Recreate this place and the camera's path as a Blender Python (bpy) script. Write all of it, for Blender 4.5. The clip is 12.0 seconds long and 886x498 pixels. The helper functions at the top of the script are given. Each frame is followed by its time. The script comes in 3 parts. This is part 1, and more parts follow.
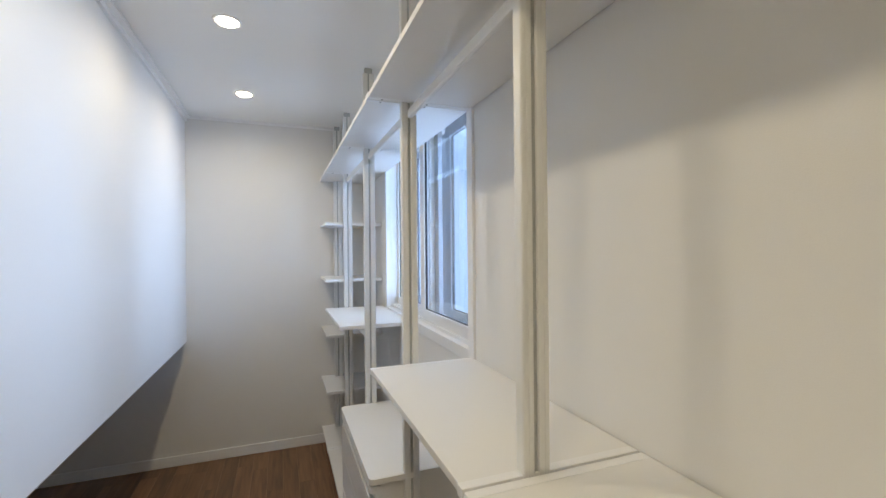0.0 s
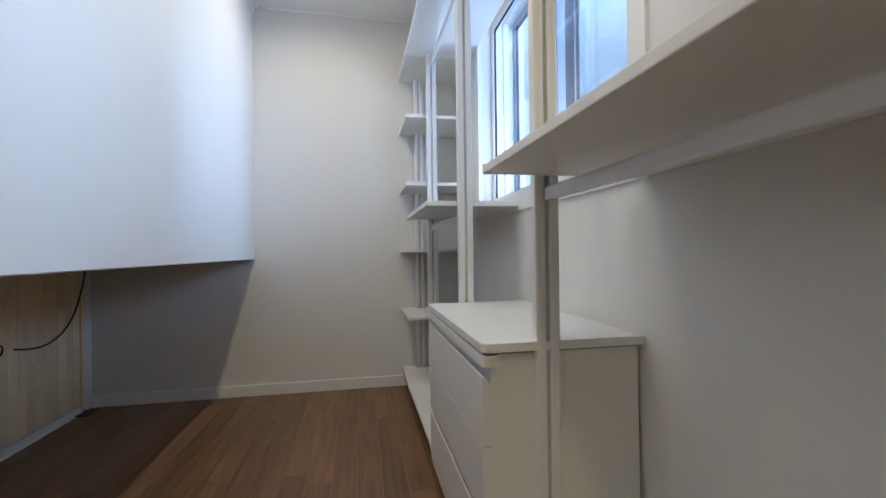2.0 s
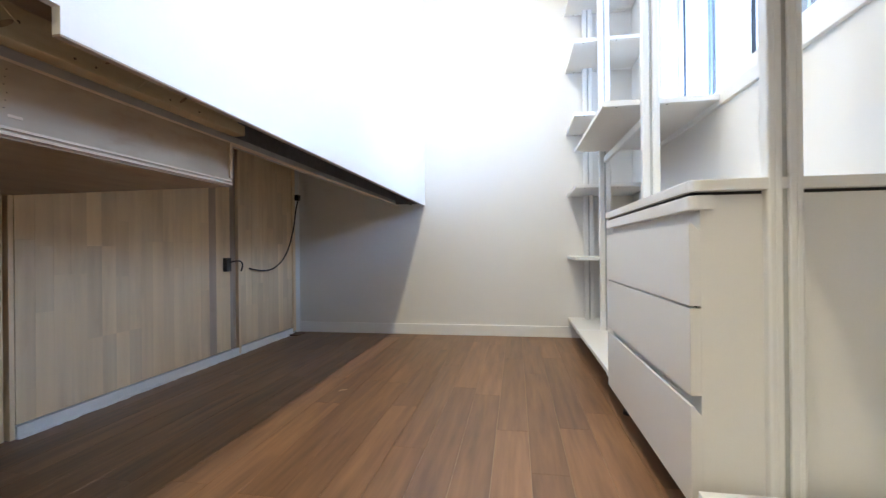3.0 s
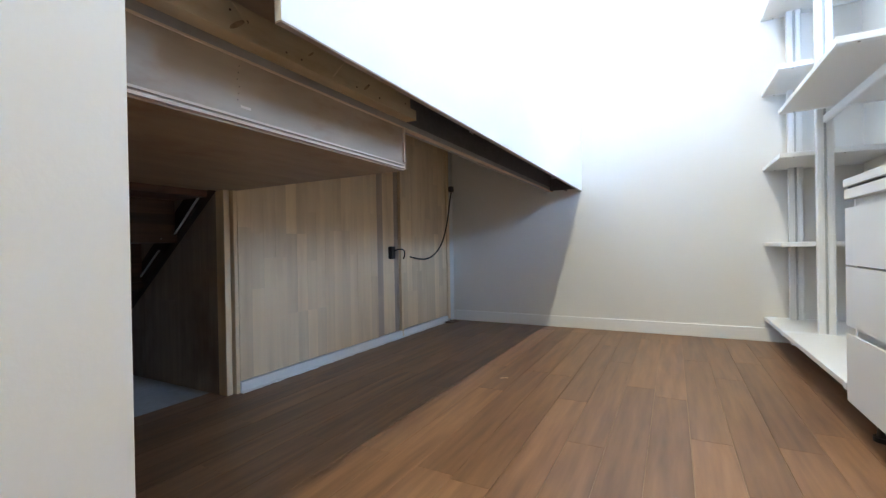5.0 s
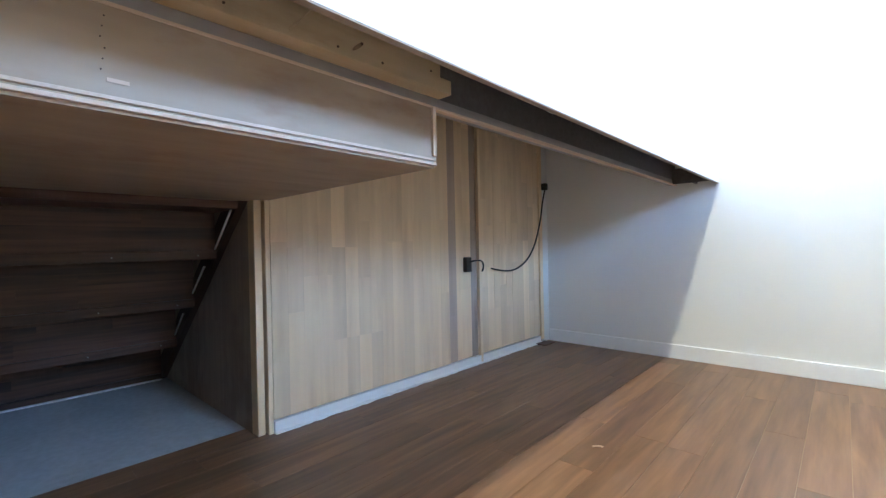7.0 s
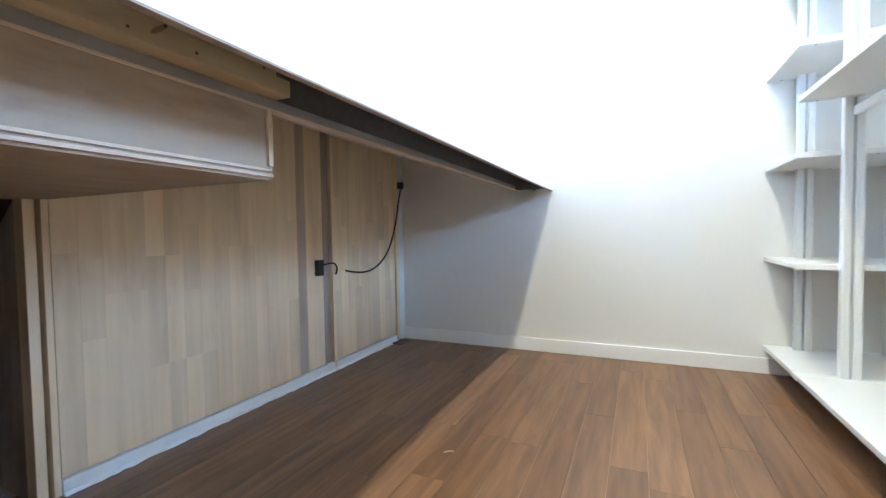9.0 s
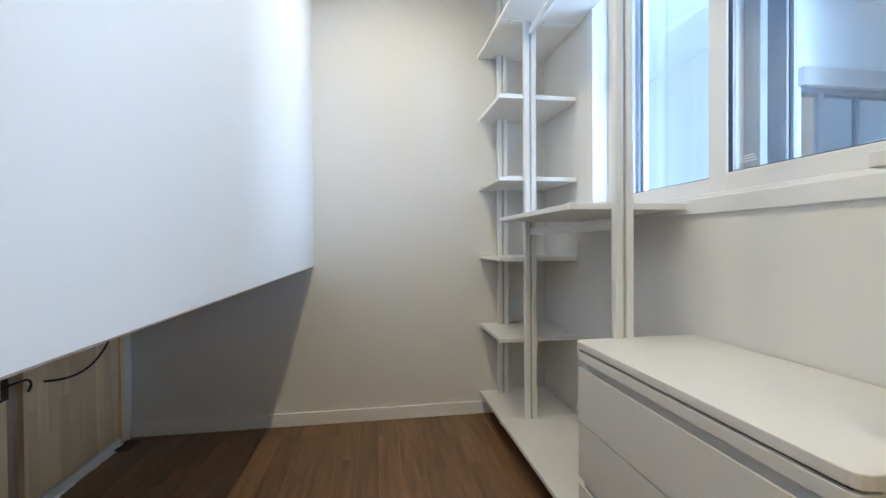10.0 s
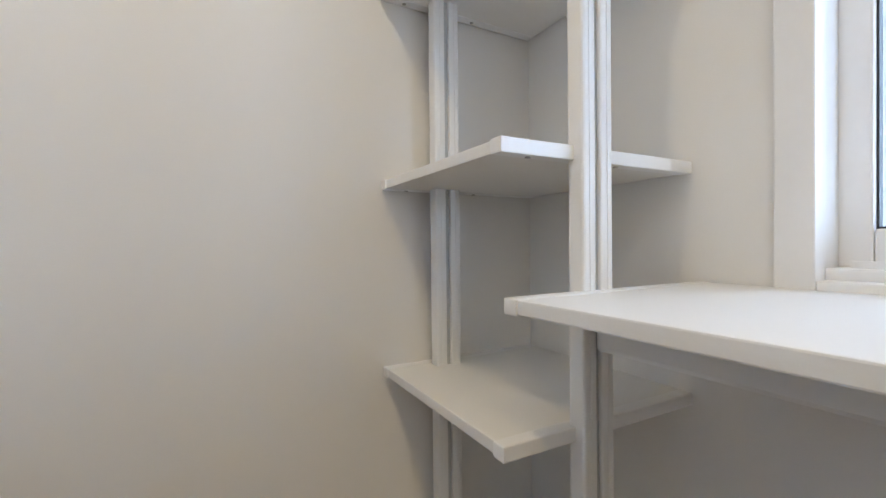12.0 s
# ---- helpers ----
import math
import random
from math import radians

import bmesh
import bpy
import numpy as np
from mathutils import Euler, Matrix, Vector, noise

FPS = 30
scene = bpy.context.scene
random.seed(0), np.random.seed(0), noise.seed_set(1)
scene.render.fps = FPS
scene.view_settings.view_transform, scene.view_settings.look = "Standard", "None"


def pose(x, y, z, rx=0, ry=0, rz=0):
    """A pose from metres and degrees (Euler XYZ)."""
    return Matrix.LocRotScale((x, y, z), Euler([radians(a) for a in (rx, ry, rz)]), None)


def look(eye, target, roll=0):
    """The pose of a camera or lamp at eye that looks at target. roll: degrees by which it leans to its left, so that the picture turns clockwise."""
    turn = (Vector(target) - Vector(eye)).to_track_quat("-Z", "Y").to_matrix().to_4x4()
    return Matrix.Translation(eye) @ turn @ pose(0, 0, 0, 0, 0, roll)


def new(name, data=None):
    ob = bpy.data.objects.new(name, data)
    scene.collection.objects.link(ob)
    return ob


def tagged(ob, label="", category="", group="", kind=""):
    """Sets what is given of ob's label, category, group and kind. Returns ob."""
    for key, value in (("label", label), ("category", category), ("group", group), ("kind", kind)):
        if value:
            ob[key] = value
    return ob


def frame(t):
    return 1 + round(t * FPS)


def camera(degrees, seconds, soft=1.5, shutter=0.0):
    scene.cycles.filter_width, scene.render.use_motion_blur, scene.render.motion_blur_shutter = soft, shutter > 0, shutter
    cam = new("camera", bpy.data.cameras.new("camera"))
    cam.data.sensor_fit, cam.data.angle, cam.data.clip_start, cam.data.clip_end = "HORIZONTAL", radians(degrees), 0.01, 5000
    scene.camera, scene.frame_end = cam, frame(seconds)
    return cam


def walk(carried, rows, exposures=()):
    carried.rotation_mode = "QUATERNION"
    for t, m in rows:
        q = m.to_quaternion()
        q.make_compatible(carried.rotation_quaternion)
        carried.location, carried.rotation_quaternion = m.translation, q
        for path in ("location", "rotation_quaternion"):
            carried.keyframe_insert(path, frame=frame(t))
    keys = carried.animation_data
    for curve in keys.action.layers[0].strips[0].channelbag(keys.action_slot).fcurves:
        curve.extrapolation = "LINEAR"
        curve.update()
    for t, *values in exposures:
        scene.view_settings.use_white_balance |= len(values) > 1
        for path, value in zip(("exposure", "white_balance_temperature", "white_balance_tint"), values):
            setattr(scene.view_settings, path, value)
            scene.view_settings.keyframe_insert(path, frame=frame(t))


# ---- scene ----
cam = camera(91.7, 12.0, soft=1.35, shutter=0.12)
PATH = [
    (0, (0.641, -3.562, 1.533), (1.347, -1.691, 1.534), -0.5),
    (0.5, (0.648, -3.42, 1.513), (1.27, -1.519, 1.522), -0.1),
    (1, (0.668, -3.238, 1.464), (1.224, -1.317, 1.472), -0.6),
    (1.5, (0.682, -3.054, 1.238), (1.171, -1.114, 1.249), -0.7),
    (2, (0.663, -2.956, 0.915), (1.045, -0.993, 0.925), -0.7),
    (2.5, (0.655, -2.913, 0.685), (0.666, -0.913, 0.691), -0.5),
    (3, (0.612, -2.888, 0.579), (0.277, -0.917, 0.581), -0.6),
    (3.5, (0.582, -2.896, 0.531), (0.012, -0.979, 0.535), -1.0),
    (5.5, (0.461, -2.789, 0.543), (-0.605, -1.097, 0.531), -1.0),
    (6, (0.416, -2.65, 0.568), (-0.815, -1.073, 0.558), -1.1),
    (6.5, (0.422, -2.522, 0.59), (-0.943, -1.061, 0.58), -1.2),
    (8.5, (0.469, -2.328, 0.615), (-0.749, -0.743, 0.576), -0.8),
    (9, (0.418, -2.369, 0.663), (-0.407, -0.549, 0.587), -0.9),
    (9.2, (0.397, -2.402, 0.717), (-0.23, -0.504, 0.635), -0.7),
    (9.5, (0.365, -2.448, 0.841), (0.191, -0.456, 0.779), -0.8),
    (10, (0.336, -2.466, 0.998), (0.647, -0.49, 0.974), -0.4),
    (10.2, (0.326, -2.411, 1.025), (0.748, -0.456, 1.001), -0.6),
    (10.5, (0.374, -2.152, 1.085), (0.919, -0.228, 1.05), -0.4),
    (11, (0.476, -1.711, 1.124), (1.074, 0.197, 1.092), -0.4),
    (11.5, (0.527, -1.245, 1.14), (1.172, 0.648, 1.118), -0.4),
    (12, (0.611, -0.871, 1.19), (1.571, 0.884, 1.168), -0.6),
]
walk(cam, [(t, look(eye, target, roll)) for t, eye, target, roll in PATH],
     exposures=[(0, -1.25, 6650, 10), (1.0, -1.41, 6600, 10), (1.5, -1.46, 6520, 10), (2.0, -1.2, 6450, 9), (2.5, -0.2, 6400, 8), (3.0, 0.1, 6220, 8), (3.5, 0.36, 6050, 7), (5.5, 0.2, 5800, 4), (6.2, 0.9, 5400, 3), (8.5, 0.8, 5500, 3), (8.8, 0.76, 5600, 2), (9.3, 0.38, 5900, 2), (9.5, 0.0, 6000, 2), (10.0, -0.87, 6800, 6), (10.5, -1.22, 7150, 9), (11.0, -1.41, 7350, 10), (11.5, -1.36, 7350, 10), (12.0, -1.1, 7550, 11)])

# ---- plan, metres ----
X_WALL = 1.345      # window wall
Z_CEIL = 2.515
Z_PANEL = 0.88      # lower edge of the hanging wall
X_WOOD = -0.93      # timber wall under the landing
Y_REAR = -4.7
SHELF_X = 0.94      # front of the shelves
POST_X = 1.092
POST_Y = (-0.048, -0.432, -1.237, -2.008, -2.848, -3.68)

# ---- world, lights ----
world = bpy.data.worlds.new("world")
scene.world = world
world.use_nodes = True
wn = world.node_tree.nodes
sky = wn.new("ShaderNodeTexSky")
sky.sky_type, sky.sun_disc = "NISHITA", False
sky.sun_elevation, sky.sun_rotation = radians(45), radians(290)
wn["Background"].inputs["Strength"].default_value = 0.12
world.node_tree.links.new(sky.outputs[0], wn["Background"].inputs[0])

sun = new("sun", bpy.data.lights.new("sun", "SUN"))
sun.data.energy, sun.data.angle, sun.data.color = 4.5, radians(0.5), (1.0, 0.97, 0.92)
sun.matrix_world = look((-14, 5, 15), (0, 0, 0))

# daylight standing in the glazed veranda's window, plus an unseen fill at its end
def sky_lamp(name, eye, target, wide, high, watts, color=(0.44, 0.64, 1.0)):
    lamp = new(name, bpy.data.lights.new(name, "AREA"))
    lamp.data.shape, lamp.data.size, lamp.data.size_y = "RECTANGLE", wide, high
    lamp.data.energy, lamp.data.color = watts, color
    lamp.matrix_world = look(eye, target)


sky_lamp("veranda_window_daylight", (2.86, -1.24, 1.60), (0.9, -1.10, 1.46), 0.62, 1.18, 92)
# added lamp that brightens the veranda walls and faces turned south
sky_lamp("veranda_end_fill", (2.26, -4.16, 1.55), (2.2, 0.0, 1.5), 1.1, 1.4, 350)

DOWNLIGHTS = [(0.435, -0.615), (0.435, -1.525), (0.435, -2.435), (0.435, -3.345), (0.435, -4.255)]
for lx, ly in DOWNLIGHTS:
    lamp = new("downlight_lamp", bpy.data.lights.new("downlight_lamp", "AREA"))
    lamp.data.shape, lamp.data.size = "DISK", 0.085
    lamp.data.energy, lamp.data.color, lamp.data.spread = 7.2, (1.0, 0.87, 0.61), radians(165)
    lamp.matrix_world = pose(lx, ly, Z_CEIL - 0.0145)


# ---- materials ----
def mat(name, color, rough=0.5, metal=0.0, spread=0.04, scale=6.0, fine=90.0, bump=0.05, stretch=(1, 1, 1), dark=None, per_object=0.0, spec=0.5, band=0.4, twist=0.0):
    m = bpy.data.materials.new(name)
    m.use_nodes = True
    n, l = m.node_tree.nodes, m.node_tree.links
    b = n["Principled BSDF"]
    b.inputs["Metallic"].default_value = metal
    b.inputs["Specular IOR Level"].default_value = spec
    tc, mp = n.new("ShaderNodeTexCoord"), n.new("ShaderNodeMapping")
    mp.inputs["Scale"].default_value = stretch
    l.new(tc.outputs["Object"], mp.inputs["Vector"])
    big, small = n.new("ShaderNodeTexNoise"), n.new("ShaderNodeTexNoise")
    big.inputs["Scale"].default_value, big.inputs["Detail"].default_value, big.inputs["Distortion"].default_value = scale, 4, twist
    small.inputs["Scale"].default_value, small.inputs["Detail"].default_value = fine, 3
    for t in (big, small):
        l.new(mp.outputs[0], t.inputs["Vector"])
    add = n.new("ShaderNodeMath")
    add.operation = "ADD"
    l.new(big.outputs[0], add.inputs[0]), l.new(small.outputs[0], add.inputs[1])
    ramp = n.new("ShaderNodeMapRange")
    ramp.inputs[1].default_value, ramp.inputs[2].default_value = 1 - band, 1 + band
    l.new(add.outputs[0], ramp.inputs[0])
    mix = n.new("ShaderNodeMixRGB")
    d = dark or tuple(c * (1 - 2 * spread) for c in color)
    mix.inputs[1].default_value, mix.inputs[2].default_value = (*d, 1), (*color, 1)
    l.new(ramp.outputs[0], mix.inputs[0])
    last = mix.outputs[0]
    if per_object:
        oi, hsv, mr = n.new("ShaderNodeObjectInfo"), n.new("ShaderNodeHueSaturation"), n.new("ShaderNodeMapRange")
        mr.inputs[3].default_value, mr.inputs[4].default_value = 1 - per_object, 1 + per_object
        l.new(oi.outputs["Random"], mr.inputs[0])
        l.new(mr.outputs[0], hsv.inputs["Value"]), l.new(last, hsv.inputs["Color"])
        sh = n.new("ShaderNodeVectorMath")
        sh.operation = "SCALE"
        cb = n.new("ShaderNodeCombineXYZ")
        for k in range(3):
            l.new(oi.outputs["Random"], cb.inputs[k])
        l.new(cb.outputs[0], sh.inputs[0])
        sh.inputs["Scale"].default_value = 37.0
        l.new(sh.outputs[0], mp.inputs["Location"])
        last = hsv.outputs[0]
    l.new(last, b.inputs["Base Color"])
    rr = n.new("ShaderNodeMapRange")
    rr.inputs[3].default_value, rr.inputs[4].default_value = max(rough - 0.07, 0.02), min(rough + 0.07, 1)
    l.new(big.outputs[0], rr.inputs[0]), l.new(rr.outputs[0], b.inputs["Roughness"])
    if bump:
        bp = n.new("ShaderNodeBump")
        bp.inputs["Strength"].default_value, bp.inputs["Distance"].default_value = bump, 0.004
        l.new(small.outputs[0], bp.inputs["Height"]), l.new(bp.outputs[0], b.inputs["Normal"])
    return m


def wood(name, light, dark, along, rough=0.45, grain=10.0, per_object=0.2, bump=0.05, band=0.4, fine=5.0, twist=0.0, draw=0.06):
    """Wood with its grain along one axis (0, 1 or 2)."""
    stretch = [1.0, 1.0, 1.0]
    stretch[along] = draw
    m = mat(name, light, rough, dark=dark, scale=grain, fine=grain * fine, stretch=stretch, per_object=per_object, bump=bump, band=band, twist=twist)
    return m


def stain(m, depth, size=(2.2, 5.5, 1.3), tint=(0.42, 0.33, 0.28)):
    """Water stains that run over several boards, in world space."""
    n, l = m.node_tree.nodes, m.node_tree.links
    b = n["Principled BSDF"]
    src = b.inputs["Base Color"].links[0].from_socket
    geo, mp, tex, mr, mix = n.new("ShaderNodeNewGeometry"), n.new("ShaderNodeMapping"), n.new("ShaderNodeTexNoise"), n.new("ShaderNodeMapRange"), n.new("ShaderNodeMixRGB")
    mp.inputs["Scale"].default_value = size
    tex.inputs["Scale"].default_value, tex.inputs["Detail"].default_value, tex.inputs["Roughness"].default_value = 1.6, 5, 0.62
    mr.inputs[1].default_value, mr.inputs[2].default_value = 0.52, 0.70
    mr.inputs[3].default_value, mr.inputs[4].default_value = 0.0, depth
    mix.blend_type = "MULTIPLY"
    mix.inputs[2].default_value = (*tint, 1)
    l.new(geo.outputs["Position"], mp.inputs["Vector"]), l.new(mp.outputs[0], tex.inputs["Vector"])
    l.new(tex.outputs[0], mr.inputs[0]), l.new(mr.outputs[0], mix.inputs[0])
    l.new(src, mix.inputs[1]), l.new(mix.outputs[0], b.inputs["Base Color"])


def glass(name, tint=(0.93, 0.97, 1.0)):
    m = bpy.data.materials.new(name)
    m.use_nodes = True
    n, l = m.node_tree.nodes, m.node_tree.links
    b = n["Principled BSDF"]
    b.inputs["Base Color"].default_value = (*tint, 1)
    b.inputs["Roughness"].default_value, b.inputs["IOR"].default_value = 0.01, 1.45
    b.inputs["Transmission Weight"].default_value = 1.0
    return m


def glow(name, color, strength):
    m = bpy.data.materials.new(name)
    m.use_nodes = True
    b = m.node_tree.nodes["Principled BSDF"]
    b.inputs["Base Color"].default_value = (0.9, 0.9, 0.9, 1)
    b.inputs["Emission Color"].default_value, b.inputs["Emission Strength"].default_value = (*color, 1), strength
    return m


M_PAPER = mat("wallpaper", (0.80, 0.79, 0.77), 0.85, spread=0.015, scale=1.5, fine=420, bump=0.07, spec=0.3)
M_PANEL = mat("painted_panel", (0.83, 0.83, 0.83), 0.6, spread=0.012, scale=1.2, fine=160, bump=0.06, spec=0.35)
M_CEIL = mat("ceiling_paper", (0.89, 0.89, 0.88), 0.9, spread=0.015, scale=1.5, fine=200, bump=0.12, spec=0.2)
M_TRIM = mat("white_trim", (0.90, 0.90, 0.90), 0.45, spread=0.02, scale=5, fine=60, bump=0.02)
M_BOARD = mat("melamine_board", (0.80, 0.79, 0.77), 0.42, spread=0.015, scale=3, fine=240, bump=0.03)
M_CAP = mat("white_plastic", (0.84, 0.84, 0.84), 0.35, spread=0.01, scale=9, fine=80, bump=0.0)
M_POST = mat("white_aluminium", (0.80, 0.80, 0.79), 0.36, spread=0.01, scale=8, fine=120, stretch=(1, 1, 0.05), bump=0.0)
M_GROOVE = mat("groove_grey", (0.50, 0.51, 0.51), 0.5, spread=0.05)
M_PVC = mat("window_pvc", (0.82, 0.82, 0.82), 0.35, spread=0.012, scale=4, fine=90, bump=0.02)
# black for the window gaskets and for shade painted into the chest gaps
M_RUBBER_GAP = mat("black_rubber_and_gap", (0.03, 0.03, 0.035), 0.7, spread=0.1)
M_GLASS = glass("window_glass")
M_PRINT = mat("pale_print", (0.70, 0.71, 0.71), 0.5, spread=0.04)
M_STILE = mat("slate_window_profile", (0.36, 0.41, 0.47), 0.45, spread=0.04, scale=7)
M_SCREEN = mat("grey_window_profile", (0.265, 0.315, 0.38), 0.45, spread=0.04, scale=7)
M_FLOOR = wood("walnut_laminate", (0.300, 0.163, 0.085), (0.118, 0.058, 0.031), 1, rough=0.37, grain=17, per_object=0.17, band=0.40, fine=2.4, twist=1.4, draw=0.085, bump=0.02)
M_SUB = mat("floor_joint", (0.40, 0.27, 0.165), 0.6)
M_STAVE = wood("rubberwood", (0.88, 0.70, 0.475), (0.74, 0.57, 0.37), 2, rough=0.5, grain=6, per_object=0.085, band=0.30)
stain(M_STAVE, 0.24, tint=(0.52, 0.42, 0.33))
# darker staves for the stair void, the recess and the groove back
M_STAVE2 = wood("rubberwood_dark", (0.45, 0.36, 0.285), (0.30, 0.235, 0.185), 2, rough=0.6, grain=14, per_object=0.10)
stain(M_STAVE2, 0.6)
M_STAVE3 = wood("rubberwood_reddish", (0.58, 0.44, 0.33), (0.42, 0.31, 0.23), 2, rough=0.55, grain=9, per_object=0.08)
M_PLY = wood("okoume_plywood", (0.450, 0.352, 0.255), (0.33, 0.250, 0.18), 1, rough=0.6, grain=5, per_object=0.03, band=0.34, twist=1.2, draw=0.22)
stain(M_PLY, 0.75, (3.0, 2.0, 6.0), (0.66, 0.44, 0.36))
M_PLYEDGE = wood("plywood_edge", (0.70, 0.56, 0.43), (0.54, 0.41, 0.30), 1, rough=0.65, grain=12, per_object=0.03)
M_PINE = wood("pine_batten", (0.64, 0.525, 0.355), (0.48, 0.375, 0.235), 1, rough=0.65, grain=9, per_object=0.04)
stain(M_PINE, 0.55, (3.0, 2.6, 9.0), (0.60, 0.50, 0.40))
M_STAIR = wood("dark_stair_wood", (0.138, 0.064, 0.039), (0.034, 0.015, 0.010), 1, rough=0.5, grain=10, band=0.28, per_object=0.25)
M_STRING = wood("dark_stringer_wood", (0.06, 0.035, 0.025), (0.03, 0.018, 0.013), 0, rough=0.55, grain=9, per_object=0.1)
M_STEEL = mat("painted_steel_channel", (0.17, 0.16, 0.175), 0.5, metal=0.3, spread=0.2, scale=8, fine=60)
M_LIP = mat("galvanised_lip", (0.38, 0.36, 0.35), 0.5, metal=0.3, spread=0.12, scale=12, stretch=(1, 0.2, 1))
M_SCREED = mat("grey_screed", (0.60, 0.60, 0.61), 0.8, spread=0.13, scale=5, fine=45, bump=0.1)
M_SCREW = mat("zinc_screw", (0.45, 0.44, 0.42), 0.45, metal=0.8)
M_BLACK = mat("black_plastic", (0.02, 0.02, 0.02), 0.45, spread=0.1)
M_KNOT = mat("pine_knot", (0.36, 0.25, 0.15), 0.6, spread=0.2, scale=60)
M_EDGE = mat("board_edge", (0.42, 0.33, 0.27), 0.8, spread=0.1, scale=30)
M_NAIL = mat("rust_dark_nail", (0.07, 0.04, 0.03), 0.6)
M_RENDER = mat("pale_render", (0.86, 0.88, 0.89), 0.9, spread=0.04, scale=2, fine=60, bump=0.1)
M_NEIGHBOUR = mat("grey_render", (0.48, 0.52, 0.57), 0.9, spread=0.08, scale=1.5, fine=50, bump=0.1)
M_BLUEGLASS = glass("blue_tinted_glass", (0.42, 0.64, 0.92))
M_FARGLASS = mat("dark_far_glazing", (0.10, 0.13, 0.17), 0.12, spread=0.1)
M_TAUPE = mat("taupe_paint", (0.56, 0.53, 0.51), 0.6, spread=0.05, scale=7)
M_ASPHALT = mat("asphalt", (0.06, 0.06, 0.06), 0.9, spread=0.1)
M_LED = glow("led_diffuser", (1.0, 0.88, 0.68), 60.0)


# ---- mesh helpers ----
def box(bm, x0, x1, y0, y1, z0, z1, bevel=0.0, seg=2):
    m = Matrix.Translation(((x0 + x1) / 2, (y0 + y1) / 2, (z0 + z1) / 2)) @ Matrix.Diagonal((x1 - x0, y1 - y0, z1 - z0, 1))
    vs = bmesh.ops.create_cube(bm, size=1.0, matrix=m)["verts"]
    if bevel:
        es = list({e for v in vs for e in v.link_edges})
        bmesh.ops.bevel(bm, geom=es, offset=bevel, segments=seg, affect="EDGES", profile=0.6)
    return bm


def boxes(*specs, bevel=0.0):
    bm = bmesh.new()
    for s in specs:
        box(bm, *s, bevel=bevel)
    return bm


def cyl(bm, p, r, h, axis="z", seg=16, r2=None):
    rot = {"z": Matrix(), "x": Matrix.Rotation(radians(90), 4, "Y"), "y": Matrix.Rotation(radians(90), 4, "X")}[axis]
    bmesh.ops.create_cone(bm, cap_ends=True, segments=seg, radius1=r, radius2=r if r2 is None else r2, depth=h, matrix=Matrix.Translation(p) @ rot)
    return bm


def prism(bm, pts, axis, a, b):
    """A polygon given in the two other axes, drawn out from a to b along an axis (0, 1 or 2)."""
    def at(p, v):
        q = list(p)
        q.insert(axis, v)
        return q
    lo = [bm.verts.new(at(p, a)) for p in pts]
    hi = [bm.verts.new(at(p, b)) for p in pts]
    n = len(pts)
    bm.faces.new(lo), bm.faces.new(hi[::-1])
    for i in range(n):
        bm.faces.new((lo[i], hi[i], hi[(i + 1) % n], lo[(i + 1) % n]))
    bmesh.ops.recalc_face_normals(bm, faces=bm.faces)
    return bm


def mesh_of(name, bm, material, smooth=False):
    me = bpy.data.meshes.new(name)
    bm.to_mesh(me)
    bm.free()
    me.materials.append(material)
    if smooth:
        me.shade_smooth()
    return me


def part(name, bm, material, parent=None, label="", smooth=False):
    ob = new(name, mesh_of(name, bm, material, smooth))
    ob.parent = parent
    if label:
        tagged(ob, label)
    return ob


def thing(name, label, category, at=(0, 0, 0), group="", kind=""):
    ob = new(name)
    ob.location = at
    return tagged(ob, label, category, group, kind)


def structure(name, bm, material, label, category):
    return tagged(part(name, bm, material), label, category, kind="structure")


# ---- structure ----
WY0, WY1, WZ0, WZ1 = -2.050, -0.552, 1.085, 2.27     # window opening
structure("wall_east", boxes((X_WALL, 1.62, Y_REAR, 0.0, -0.1, WZ0), (X_WALL, 1.62, Y_REAR, 0.0, WZ1, 2.7),
          (X_WALL, 1.62, Y_REAR, WY0, WZ0, WZ1), (X_WALL, 1.62, WY1, 0.0, WZ0, WZ1)), M_PAPER,
          "plain off-white papered wall with a window opening", "wall")
structure("wall_north", boxes((-2.3, 1.62, 0.0, 0.15, -0.1, 2.7)), M_PAPER, "plain off-white papered end wall", "wall")
structure("wall_south", boxes((-2.3, 1.62, Y_REAR - 0.15, Y_REAR, -0.1, 2.7)), M_PAPER, "plain off-white papered rear wall", "wall")
structure("wall_west", boxes((-0.014, 0.0, -2.395, 0.0, Z_PANEL, Z_CEIL + 0.05), (-0.014, 0.0, -2.604, -2.395, 0.918, Z_CEIL + 0.05),
          (-0.13, 0.0, Y_REAR, -2.604, -0.05, Z_CEIL + 0.05)), M_PANEL,
          "smooth white hanging wall, open below towards the landing", "wall")
part("board_edge", boxes((-0.0135, -0.0006, -2.395, -0.002, Z_PANEL - 0.003, Z_PANEL - 0.0002)), M_EDGE, bpy.data.objects["wall_west"], "raw brown board edge")
structure("ceiling", boxes((-2.3, 1.62, Y_REAR, 0.0, Z_CEIL, 2.68)), M_CEIL, "white papered ceiling", "ceiling")
structure("trim", boxes((0.0, 0.014, Y_REAR, -0.002, Z_CEIL - 0.042, Z_CEIL - 0.020), (0.0, 0.040, Y_REAR, -0.002, Z_CEIL - 0.020, Z_CEIL - 0.006), (0.0, 0.028, Y_REAR, -0.002, Z_CEIL - 0.006, Z_CEIL), (0.034, 1.34, -0.012, -0.001, Z_CEIL - 0.020, Z_CEIL - 0.001)),
          M_TRIM, "thin white ceiling moulding", "moulding")
